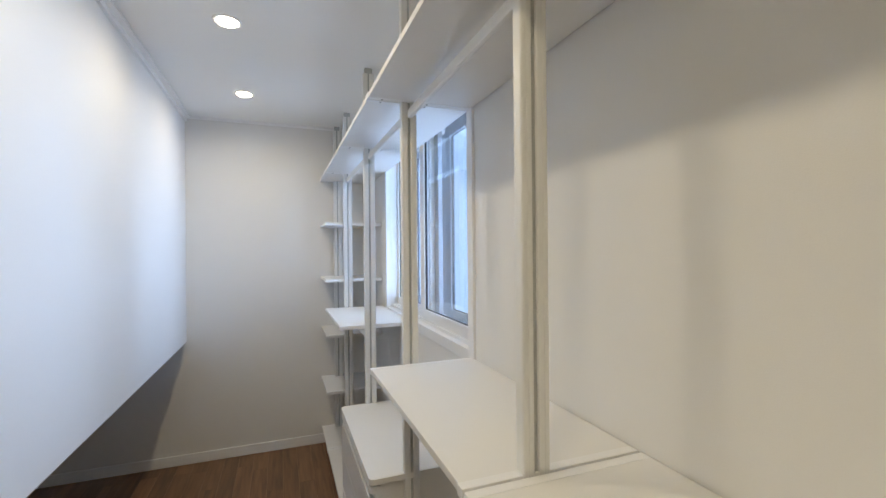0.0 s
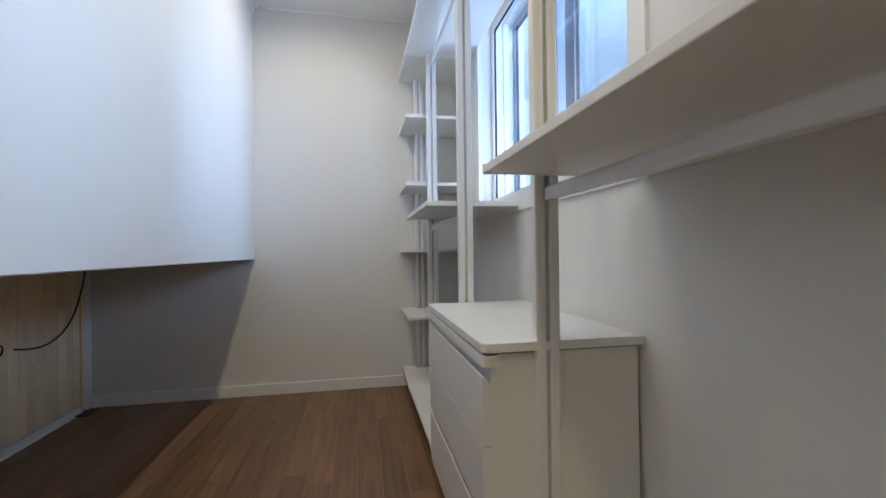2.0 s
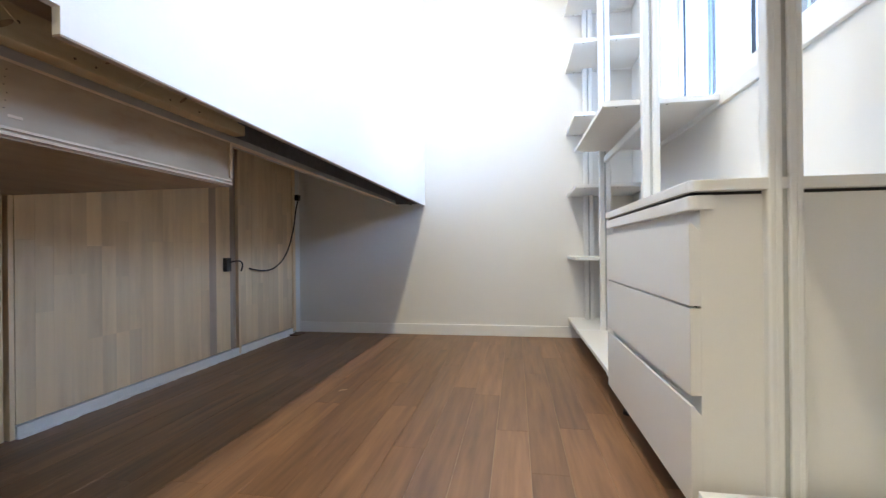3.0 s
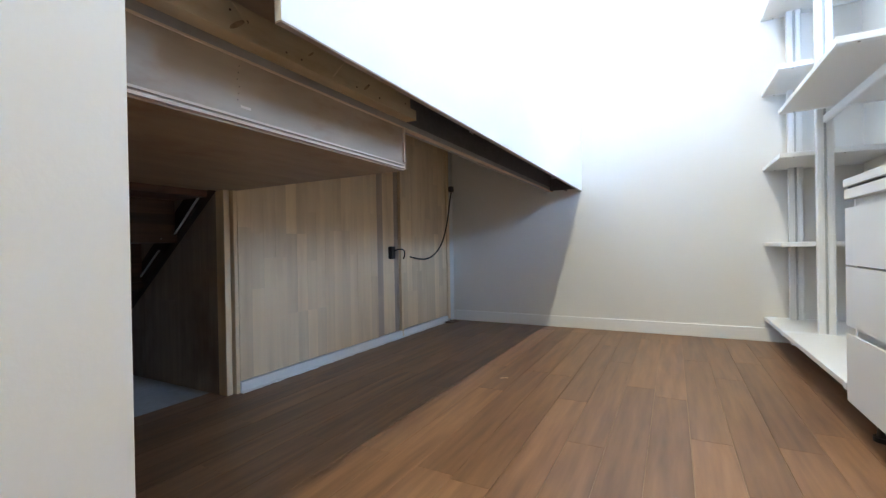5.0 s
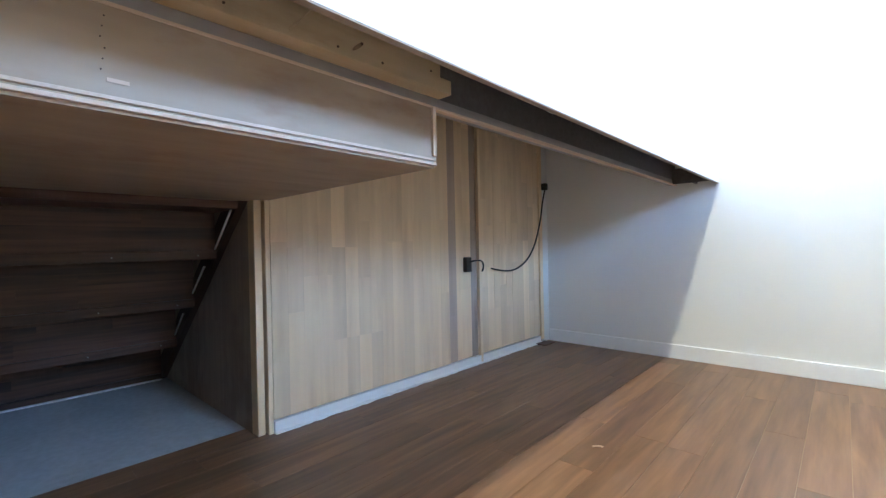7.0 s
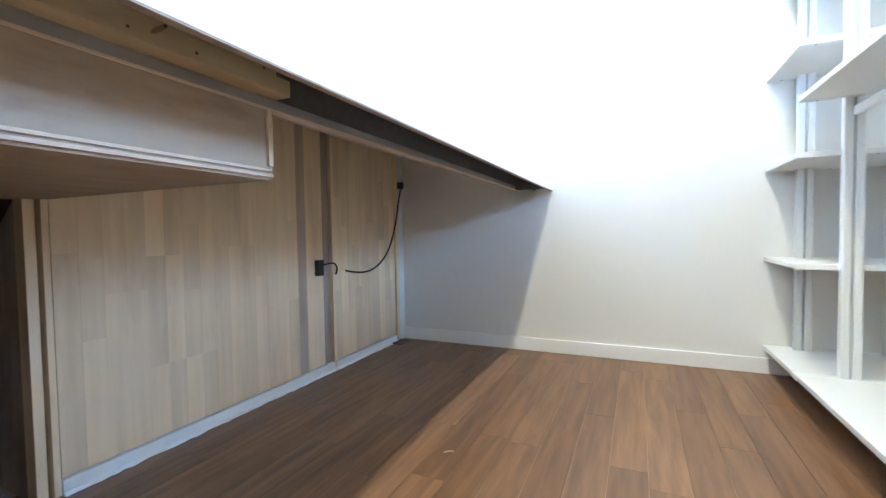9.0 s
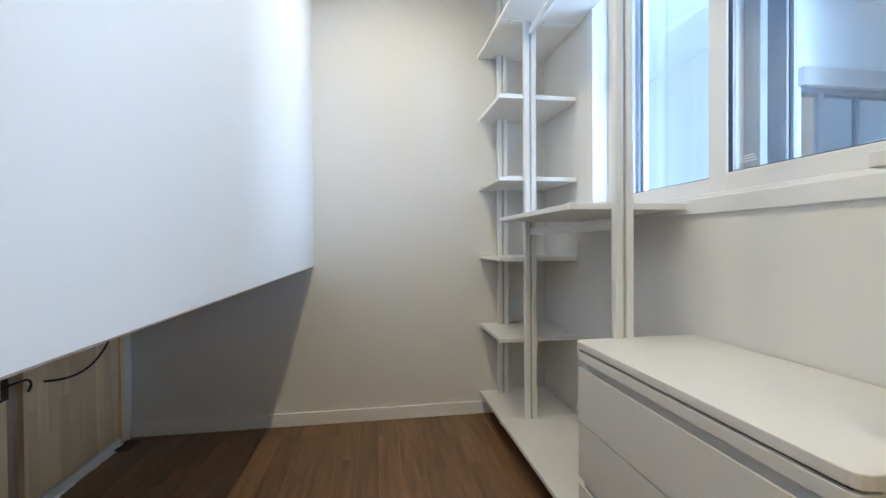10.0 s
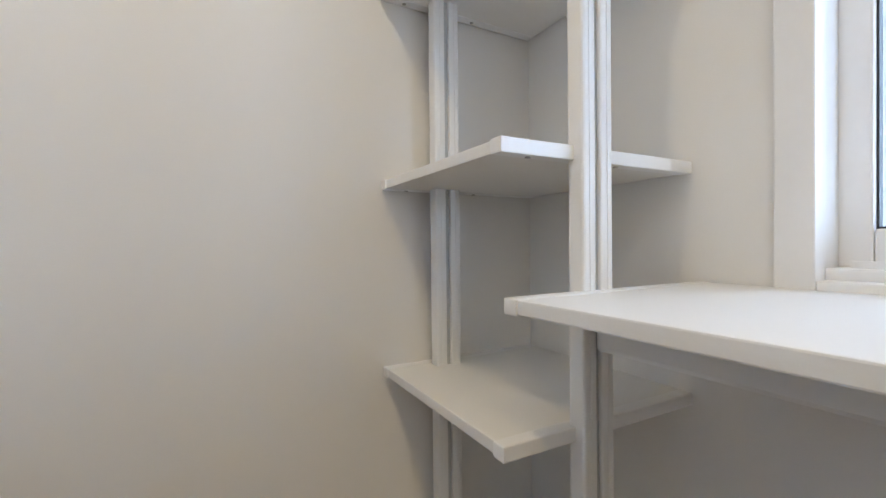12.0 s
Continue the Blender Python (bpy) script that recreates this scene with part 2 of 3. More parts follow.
structure("baseboard", boxes((-0.92, X_WALL - 0.002, -0.015, -0.001, 0.0, 0.072), bevel=0.003), M_TRIM, "white skirting board along the end wall", "skirting")
floor = structure("floor", boxes((-1.045, X_WALL, Y_REAR, 0.0, -0.08, -0.0025)), M_SUB, "brown walnut laminate plank floor", "floor")
structure("recess_floor", boxes((-2.3, -1.045, Y_REAR, 0.0, -0.08, -0.001)), M_SCREED, "bare pale grey screed floor under the stairs", "floor")
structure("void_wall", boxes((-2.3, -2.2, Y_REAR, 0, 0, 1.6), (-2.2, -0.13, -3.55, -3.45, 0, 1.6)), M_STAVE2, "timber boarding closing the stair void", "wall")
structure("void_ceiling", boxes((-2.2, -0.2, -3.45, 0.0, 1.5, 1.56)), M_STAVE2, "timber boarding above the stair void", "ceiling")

# ---- camera side: downlights ----
for k, (lx, ly) in enumerate(DOWNLIGHTS):
    d = thing("downlight", "round white recessed ceiling downlight, switched on", "downlight", (lx, ly, Z_CEIL), "ceiling downlights")
    bm = bmesh.new()
    prof = [(0.044, -0.002), (0.047, -0.006), (0.056, -0.006), (0.060, -0.001)]
    rings = [[bm.verts.new((r * math.cos(a * math.tau / 32), r * math.sin(a * math.tau / 32), z)) for a in range(32)] for r, z in prof]
    for a, b in zip(rings, rings[1:]):
        for i in range(32):
            bm.faces.new((a[i], a[(i + 1) % 32], b[(i + 1) % 32], b[i]))
    part("ring", bm, M_TRIM, d, smooth=True)
    bm = bmesh.new()
    dome = [[bm.verts.new((r * math.cos(a * math.tau / 32), r * math.sin(a * math.tau / 32), z)) for a in range(32)] for r, z in ((0.044, -0.002), (0.043, -0.0075), (0.037, -0.0115), (0.020, -0.0130))]
    for a, b in zip(dome, dome[1:]):
        for i in range(32):
            bm.faces.new((a[i], a[(i + 1) % 32], b[(i + 1) % 32], b[i]))
    bm.faces.new(dome[-1])
    bmesh.ops.recalc_face_normals(bm, faces=bm.faces)
    part("diffuser", bm, M_LED, d, smooth=True)

# ---- window ----
win = tagged(new("window_1"), "white double sliding window with clear panes", "window", kind="structure")


def ring(y0, y1, z0, z1, x0, x1, w, bevel=0.003, w_low=None):
    wl = w if w_low is None else w_low
    return boxes((x0, x1, y0, y0 + w, z0, z1), (x0, x1, y1 - w, y1, z0, z1), (x0, x1, y0 + w, y1 - w, z0, z0 + wl), (x0, x1, y0 + w, y1 - w, z1 - w, z1), bevel=bevel)


part("window_frame", ring(WY0, WY1, WZ0, WZ1, 1.333, 1.365, 0.05), M_PVC, win)
part("inner_frame", ring(WY0 + 0.012, WY1 - 0.012, WZ0 + 0.012, WZ1 - 0.012, 1.365, 1.49, 0.035, w_low=0.054), M_PVC, win)
part("track", boxes((1.384, 1.390, WY0 + 0.07, WY1 - 0.07, WZ0 + 0.064, WZ0 + 0.076), (1.425, 1.431, WY0 + 0.07, WY1 - 0.07, WZ0 + 0.064, WZ0 + 0.076)), M_PVC, win)
part("outer_frame", ring(WY0 + 0.012, WY1 - 0.012, WZ0 + 0.012, WZ1 - 0.012, 1.49, 1.615, 0.05), M_PVC, win)


def sash(y0, y1, x0, material, wide=0.07, z0=1.150, z1=2.225, name="sash"):
    s = part(name, ring(y0, y1, z0, z1, x0, x0 + 0.03, wide, 0.004, 0.055), material, win)
    part("gasket", ring(y0 + wide - 0.001, y1 - wide + 0.001, z0 + 0.054, z1 - wide + 0.001, x0 + 0.008, x0 + 0.022, 0.004, 0), M_RUBBER_GAP, s)
    p = part("pane", boxes((x0 + 0.013, x0 + 0.017, y0 + wide, y1 - wide, z0 + 0.055, z1 - wide)), M_GLASS, s)
    p.visible_shadow = False
    return s


sash(-1.990, -1.255, 1.374, M_PVC)
sash(-1.318, -0.567, 1.414, M_PVC)
sash(-1.995, -1.320, 1.505, M_SCREEN, 0.078)
sash(-1.215, -0.590, 1.545, M_SCREEN, 0.05)
part("meeting_stile", boxes((1.4445, 1.470, -1.372, -1.288, 1.150, 2.205), bevel=0.003), M_STILE, win, "slate grey meeting stile")
for x, y0, y1 in ((1.3862, -1.419, -1.368), (1.4262, -0.722, -0.688)):
    part("sticker", boxes(*[(x, x + 0.0006, y0 + 0.004 * k, y1 - 0.003 * k, 1.226 + 0.008 * k, 1.231 + 0.008 * k) for k in range(3)]), M_PRINT, win, "small printed lines on the glass")

# ---- shelving ----
shelving = thing("shelving_system", "white modular wardrobe shelving with aluminium posts", "shelving")


def post_mesh():
    """An H-shaped extrusion with rounded outer corners."""
    half = [(0.0298, 0.009), (0.0293, 0.0122), (0.0277, 0.0142), (0.0250, 0.0150), (0.0185, 0.0150), (0.0180, 0.0141), (0.0172, 0.0141), (0.0167, 0.0150),
            (0.0080, 0.0150), (0.0060, 0.0142), (0.0050, 0.0125), (0.0048, 0.0070)]
    top = half + [(-x, y) for x, y in half[::-1]]
    pts = top + [(-x, -y) for x, y in top]
    return mesh_of("post", prism(bmesh.new(), pts, 2, 0.012, Z_CEIL - 0.03), M_POST)


post_data = post_mesh()
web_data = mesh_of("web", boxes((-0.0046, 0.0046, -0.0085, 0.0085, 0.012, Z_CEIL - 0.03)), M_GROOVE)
foot_data = mesh_of("foot", cyl(cyl(bmesh.new(), (0, 0, 0.006), 0.028, 0.012), (0, 0, 0.02), 0.012, 0.03), M_CAP)
head_data = mesh_of("head", boxes((-0.02, 0.02, -0.012, 0.012, Z_CEIL - 0.034, Z_CEIL)), M_GROOVE)
for k, y in enumerate(POST_Y):
    p = new("post", post_data)
    p.parent, p.location = shelving, (POST_X - (0.025 if k == 0 else 0.0), y, 0)
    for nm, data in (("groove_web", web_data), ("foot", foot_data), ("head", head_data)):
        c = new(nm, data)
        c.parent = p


def shelf(y0, y1, z, x0=SHELF_X, th=0.018, name="shelf"):
    """A board whose middle is at height z, with a white end bracket at either end."""
    s = part(name, boxes((x0, X_WALL - 0.004, y0 + 0.012, y1 - 0.012, z - th / 2, z + th / 2), bevel=0.002), M_BOARD, shelving)
    for a, b in ((y0, y0 + 0.024), (y1 - 0.024, y1)):
        part("end_bracket", boxes((x0 - 0.003, X_WALL - 0.006, a, b, z - th / 2 - 0.0018, z + th / 2 + 0.0012), bevel=0.0022), M_CAP, s)
        for px in (x0 + 0.05, POST_X + 0.07):
            part("screw", cyl(bmesh.new(), (px, (a + b) / 2, z - th / 2 - 0.002), 0.004, 0.003, seg=10), M_SCREW, s)
    return s


for z in (1.72, 1.317, 0.92, 0.52):
    shelf(-0.43, -0.003, z)
Z_TOP = 2.09
for a, b in zip(POST_Y[1:], POST_Y):
    shelf(a + 0.002, -0.003 if b == POST_Y[0] else b - 0.002, Z_TOP, name="top_shelf")
shelf(-0.432, -0.003, 0.12, name="bottom_shelf")
shelf(-1.238, -0.434, 0.12, name="bottom_shelf")
shelf(-2.86, -2.03, 0.12, name="bottom_shelf")
shelf(-1.212, -0.438, 1.113, SHELF_X - 0.004, name="desk_shelf")
shelf(-2.862, -2.022, 1.098, name="desk_shelf")
shelf(-3.68, -2.87, 1.098, name="desk_shelf")


def rail(y0, y1, z):
    part("hanging_rail", boxes((POST_X - 0.008, POST_X + 0.008, y0, y1, z - 0.0165, z + 0.0165), bevel=0.006), M_POST, shelving)


for a, b in zip(POST_Y[2:], POST_Y[1:]):
    rail(a + 0.015, b - 0.015, Z_TOP - 0.055)
rail(POST_Y[2] + 0.015, POST_Y[1] - 0.015, 1.055)
rail(POST_Y[4] + 0.015, POST_Y[3] - 0.015, 1.045)
rail(POST_Y[5] + 0.015, POST_Y[4] - 0.015, 1.045)


# ---- drawer chest ----
def rounded_slab(x0, x1, y0, y1, z0, z1, r):
    """A board whose two corners on the room side are rounded."""
    pts = [(x1, y0), (x1, y1)]
    for cy, a0 in ((y1 - r, 90), (y0 + r, 180)):
        pts += [(x0 + r + r * math.cos(radians(a0 + 15 * k)), cy + r * math.sin(radians(a0 + 15 * k))) for k in range(7)]
    bm = prism(bmesh.new(), pts, 2, z0, z1)
    es = [e for e in bm.edges if abs(e.verts[0].co.z - e.verts[1].co.z) < 1e-6]
    bmesh.ops.bevel(bm, geom=es, offset=0.0025, segments=2, affect="EDGES", profile=0.6)
    return bm


def drawer_chest():
    c = thing("drawer_chest", "white three-drawer chest standing between shelving posts", "drawers", (0, 0, 0))
    x0, x1, y0, y1 = 0.955, 1.335, -2.005, -1.255
    part("top", rounded_slab(0.932, X_WALL - 0.004, -2.022, -1.238, 0.682, 0.704, 0.022), M_BOARD, c)
    for a, b in ((y0, y0 + 0.018), (y1 - 0.018, y1)):
        part("side_panel", boxes((x0, x1, a, b, 0.075, 0.676), bevel=0.001), M_BOARD, c)
    part("bottom_panel", boxes((x0, x1, y0 + 0.018, y1 - 0.018, 0.075, 0.093)), M_BOARD, c)
    part("back_panel", boxes((x1 - 0.01, x1, y0 + 0.018, y1 - 0.018, 0.093, 0.658)), M_BOARD, c)
    part("top_panel", boxes((x0, x1, y0 + 0.018, y1 - 0.018, 0.658, 0.676)), M_BOARD, c)
    part("rail", rounded_slab(0.934, x0 + 0.02, -2.016, -1.244, 0.648, 0.6755, 0.016), M_BOARD, c)
    # black filler paints the shade in the gap under the top
    part("top_gap_shade", boxes((0.942, x1, y0 + 0.003, y1 - 0.003, 0.676, 0.682)), M_RUBBER_GAP, c)
    for a, b, slope in ((0.4665, 0.624, 1), (0.297, 0.4615, 0), (0.086, 0.276, 1)):
        d = bmesh.new()
        pts = [(0.936, a), (0.936, b), (0.941, b), (0.955, b - (0.018 if slope else 0.0)), (0.955, a)]
        prism(d, [(p[0], p[1]) for p in pts], 1, y0, y1)
        dr = part("drawer", d, M_BOARD, c)
        part("drawer_box", boxes((0.9605, x1 - 0.02, y0 + 0.03, y1 - 0.03, a + 0.012, b - 0.045)), M_BOARD, dr)
    for a, b in ((0.602, 0.652), (0.254, 0.304)):
        part("finger_groove", boxes((0.956, 0.960, y0 + 0.018, y1 - 0.018, a, b)), M_BOARD, c)
    # black strip paints the shade between two drawers
    part("gap_shade", boxes((0.9555, 0.960, y0 + 0.018, y1 - 0.018, 0.455, 0.473)), M_RUBBER_GAP, c, "black strip painting the shade between drawers")
    for y in (y0 + 0.05, y1 - 0.05):
        for x in (x0 + 0.04, x1 - 0.04):
            f = part("foot", cyl(cyl(bmesh.new(), (x, y, 0.006), 0.022, 0.012), (x, y, 0.04), 0.014, 0.075), M_BLACK, c)
    return c


drawer_chest()

# ---- landing box, beams ----
soffit = thing("landing_soffit", "reddish plywood box under the stair landing", "soffit")
part("front_board", boxes((-0.192, -0.183, -3.45, -1.785, 0.778, 0.888)), M_PLY, soffit)
part("bottom_board", boxes((-1.02, -0.183, -3.45, -1.79, 0.762, 0.777)), M_PLY, soffit)
part("end_board", boxes((-0.93, -0.192, -1.80, -1.79, 0.777, 0.90)), M_PLY, soffit)
part("edge_strip", boxes((-0.183, -0.176, -3.45, -1.788, 0.766, 0.7715), (-0.186, -0.179, -3.45, -1.788, 0.776, 0.781), bevel=0.001), M_PLYEDGE, soffit, "pale plywood edge strip")
part("end_strip", boxes((-0.186, -0.177, -1.796, -1.786, 0.786, 0.886), bevel=0.001), M_PLYEDGE, soffit, "pale plywood edge strip")
channel = thing("steel_channel", "dark steel channel behind the hanging wall", "beam")
part("web", boxes((-0.198, -0.191, -1.80, -0.004, 0.900, 1.14)), M_STEEL, channel)
part("lip", boxes((-0.220, -0.184, -3.45, -0.004, 0.889, 0.9085), bevel=0.001), M_LIP, channel, "galvanised lower lip")
part("lip_edge", boxes((-0.198, -0.1815, -3.45, -0.004, 0.8855, 0.8905), bevel=0.001), M_PLYEDGE, channel, "pale lower edge strip")
part("top_flange", boxes((-0.198, -0.014, -1.80, -0.004, 1.14, 1.147)), M_STEEL, channel)
part("bracket", boxes((-0.184, -0.014, -0.085, -0.080, 0.885, 0.96), (-0.10, -0.09, -0.080, -0.01, 0.885, 0.96)), M_STEEL, channel)
batten = thing("pine_beam", "knotty pine beam with nail holes fixed behind the hanging wall", "beam")
part("beam", boxes((-0.186, -0.150, -3.45, -1.800, 0.909, 0.966), (-0.186, -0.150, -1.802, -1.768, 0.909, 0.938), bevel=0.002), M_PINE, batten)
part("upper_beam", boxes((-0.186, -0.153, -3.45, -1.80, 0.966, 1.14), bevel=0.002), M_PLY, batten, "brown plywood packing board")
part("steel_shoe", boxes((-0.190, -0.152, -1.798, -1.770, 0.940, 1.10)), M_STEEL, batten, "dark steel shoe")
rng = random.Random(4)
for k in range(26):
    y = -3.2 + k * 0.055 + rng.uniform(-0.02, 0.02)
    z = 0.918 + rng.choice((0.0, 0.02, 0.05, 0.08)) + rng.uniform(0, 0.01)
    part("nail", cyl(bmesh.new(), (-0.1497, y, z), rng.uniform(0.0018, 0.0032), 0.002, "x", 8), M_NAIL, batten)
for k in range(7):
    bm = cyl(bmesh.new(), (0, 0, 0), 0.0045 + 0.002 * (k % 3), 0.0012, "x", 14)
    bmesh.ops.transform(bm, matrix=Matrix.Translation((-0.1497, -2.62 + k * 0.145 + rng.uniform(-0.04, 0.04), 0.945 + rng.uniform(-0.02, 0.05))) @ Matrix.Rotation(0.7, 4, "X") @ Matrix.Diagonal((1, 2.2, 0.5, 1)), verts=bm.verts)
    part("knot", bm, M_KNOT, batten)

for y, z, ang, ln in ((-2.36, 0.952, 0.9, 0.05), (-2.10, 0.944, -0.7, 0.07), (-2.52, 0.935, 0.3, 0.04)):
    bm = cyl(bmesh.new(), (0, 0, 0), 0.0016, ln, "z", 6, 0.0005)
    bmesh.ops.transform(bm, matrix=Matrix.Translation((-0.146, y, z)) @ Matrix.Rotation(ang, 4, "X"), verts=bm.verts)
    part("splinter", bm, M_PINE, batten)

# ---- stairs seen from below ----
stairs = thing("staircase", "dark stained wooden staircase seen from underneath", "stairs")
SY0, SY1 = -3.45, -1.862
for k in range(4):
    x, z1 = -1.205 - 0.242 * k, 0.762 - 0.19 * k
    z0 = max(z1 - 0.19, 0.0)
    riser = part("riser", boxes((x - 0.02, x - 0.004, SY0, SY1, z0 + 0.03, z1)), M_STAIR, stairs)
    for row in range(4):
        za, ya = z0 + 0.03 + row * (z1 - z0 - 0.03) / 4, SY1
        zb = za + (z1 - z0 - 0.03) / 4
        while ya > SY0:
            yb = max(SY0, ya - rng.choice((0.22, 0.35, 0.5, 0.7)))
            part("stave", boxes((x - 0.0045, x - rng.uniform(0, 0.0006), yb, ya, za, zb)), M_STAIR, riser)
            ya = yb
    if z0 > 0.01:
        t = part("tread", boxes((x - 0.262, x + 0.012, SY0, SY1, z0, z0 + 0.032), bevel=0.002), M_STAIR, stairs)
        for j in range(6):
            part("screw", cyl(bmesh.new(), (x + 0.0125, SY1 - 0.06 - 0.24 * j, z0 + 0.014), 0.0021, 0.002, "x", 8), M_SCREW, t)
    else:
        part("base_strip", boxes((x - 0.02, x + 0.006, SY0, SY1, 0.0, 0.03)), M_STAIR, stairs)
part("landing_edge", boxes((-1.205, -1.0, SY0, SY1, 0.736, 0.761), bevel=0.002), M_STAIR, stairs)
sb = bmesh.new()
prism(sb, [(-0.985, 0.761), (-1.115, 0.761), (-1.98, 0.075), (-1.98, 0.0), (-1.945, 0.0)], 1, -1.862, -1.836)
part("stringer", sb, M_STRING, stairs)
# white slivers that paint the glints along the stringer
for xa, za, xb, zb in ((-1.023, 0.753, -1.198, 0.605), (-1.304, 0.545, -1.474, 0.413), (-1.565, 0.346, -1.727, 0.207)):
    part("glint_sliver", prism(bmesh.new(), [(xa, za), (xa - 0.012, za), (xb - 0.008, zb), (xb, zb)], 1, -1.868, -1.863), M_TRIM, stairs, "white sliver painting a glint on the stringer")
part("floor_bead", boxes((-1.925, -1.915, SY0, SY1, 0.0, 0.007), bevel=0.002), M_TRIM, stairs, "white bead along the floor")

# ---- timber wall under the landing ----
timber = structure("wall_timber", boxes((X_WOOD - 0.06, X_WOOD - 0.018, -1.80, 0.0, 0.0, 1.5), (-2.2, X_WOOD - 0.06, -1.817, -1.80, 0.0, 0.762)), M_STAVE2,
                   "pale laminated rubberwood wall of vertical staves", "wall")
stave_meshes = {}


def stave_mesh(w, h, t, material):
    key = (round(w, 4), round(h, 3), material.name)
    if key not in stave_meshes:
        stave_meshes[key] = mesh_of("stave", boxes((-t, 0, 0.0001, w - 0.0001, 0.0001, h - 0.0001)), material)
    return stave_meshes[key]


def stave_panel(origin, turn, width, z0, z1, material, w=0.056, t=0.018):
    n = max(1, round(width / w))
    w = width / n
    for i in range(n):
        z = z0
        while z < z1 - 1e-4:
            h = min(rng.choice((0.22, 0.34, 0.46, 0.58)), z1 - z)
            if z1 - z - h < 0.08:
                h = z1 - z
            o = new("stave", stave_mesh(w, h, t, material))
            o.parent = timber
            o.matrix_basis = Matrix.Translation((*origin, z)) @ Matrix.Rotation(turn, 4, "Z") @ Matrix.Translation((rng.uniform(-0.0006, 0), i * w, 0))
            z += h


stave_panel((X_WOOD, -1.790), 0, 0.862, 0.045, 1.45, M_STAVE)
stave_panel((X_WOOD - 0.006, -0.926), 0, 0.058, 0.045, 1.45, M_STAVE3, 0.058, 0.012)
stave_panel((X_WOOD - 0.008, -0.867), 0, 0.112, 0.045, 1.45, M_STAVE, 0.056, 0.010)
stave_panel((X_WOOD - 0.004, -0.680), 0, 0.575, 0.045, 1.45, M_STAVE)
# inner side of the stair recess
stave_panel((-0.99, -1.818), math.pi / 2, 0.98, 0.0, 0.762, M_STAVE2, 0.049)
part("corner_post", boxes((-0.992, -0.945, -1.836, -1.812, 0.0, 0.762), (-0.962, -0.932, -1.806, -1.7905, 0.0, 0.762), bevel=0.002), M_STAVE, timber)
part("batten", boxes((X_WOOD - 0.016, X_WOOD + 0.004, -0.70, -0.6805, 0.0, 1.45), bevel=0.001), M_STAVE, timber)
# darker board colour paints the shadow line beside the batten
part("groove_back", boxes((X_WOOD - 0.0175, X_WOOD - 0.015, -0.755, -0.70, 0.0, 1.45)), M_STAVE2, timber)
part("corner_batten", boxes((X_WOOD - 0.012, X_WOOD + 0.006, -0.103, -0.070, 0.02, 1.45), bevel=0.001), M_STAVE, timber)
part("corner_strip", boxes((X_WOOD - 0.016, X_WOOD + 0.002, -0.064, -0.002, 0.0, 1.45)), M_PAPER, timber, "white strip closing the corner")
part("skirting", boxes((X_WOOD - 0.018, X_WOOD + 0.004, -1.79, -0.105, 0.0, 0.040), bevel=0.002), M_TRIM, timber, "narrow white skirting strip")
tagged(part("shim", boxes((-0.93, -0.86, -0.17, -0.06, 0.0, 0.006)), M_STAIR), "small dark offcut lying on the floor by the wall", "offcut")

scrap = bmesh.new()
arc = [(0.022 * math.cos(a), 0.012 * math.sin(a)) for a in [0.25 * k for k in range(9)]]
prism(scrap, arc + [(x * 0.72, y * 0.66) for x, y in arc[::-1]], 2, 0.0, 0.003)
curl = part("wood_shaving", scrap, M_PLYEDGE)
curl.location, curl.rotation_euler = (-0.10, -1.215, 0.0005), (0, 0, 0.9)
tagged(curl, "small pale curled shaving lying on the plank floor", "shaving")
part("scuff", boxes((-0.1835, -0.1822, -2.330, -2.308, 0.797, 0.802), bevel=0.0004), M_PLYEDGE, soffit, "pale scuff on the plywood")
for k in range(6):
    part("nail", cyl(bmesh.new(), (-0.1828, -2.335 + 0.002 * (k % 3), 0.810 + 0.0125 * k), 0.0009, 0.002, "x", 8), M_NAIL, soffit)
part("chip", boxes((-0.192, -0.1895, -1.305, -1.268, 0.985, 0.991)), M_CAP, channel, "pale chip of plaster")
bead = bmesh.new()
rows_v = []
brng = random.Random(11)
for k in range(86):
    y = -1.79 + k * 0.02
    h, d = 0.004 + brng.uniform(0, 0.007), 0.006 + brng.uniform(0, 0.010)
    x = X_WOOD + 0.003
    rows_v.append([bead.verts.new(p) for p in ((x, y, 0.0005), (x + d, y, 0.0005), (x + d * 0.4, y, h * 0.7), (x, y, h))])
for a, b in zip(rows_v, rows_v[1:]):
    for i in range(4):
        bead.faces.new((a[i], b[i], b[(i + 1) % 4], a[(i + 1) % 4]))
bead.faces.new(rows_v[0]), bead.faces.new(rows_v[-1][::-1])
bmesh.ops.recalc_face_normals(bead, faces=bead.faces)
part("caulk_bead", bead, M_TRIM, timber, "ragged white caulk bead")

# ---- cables ----
def tube(name, pts, r, material, parent):
    cu = bpy.data.curves.new(name, "CURVE")
    cu.dimensions, cu.bevel_depth, cu.bevel_resolution, cu.resolution_u = "3D", r, 3, 10
    sp = cu.splines.new("NURBS")
    sp.points.add(len(pts) - 1)
    for q, p in zip(sp.points, pts):
        q.co = (*p, 1)
    sp.use_endpoint_u, sp.order_u = True, 3
    cu.materials.append(material)
    ob = new(name, cu)
    ob.parent = parent
    return ob


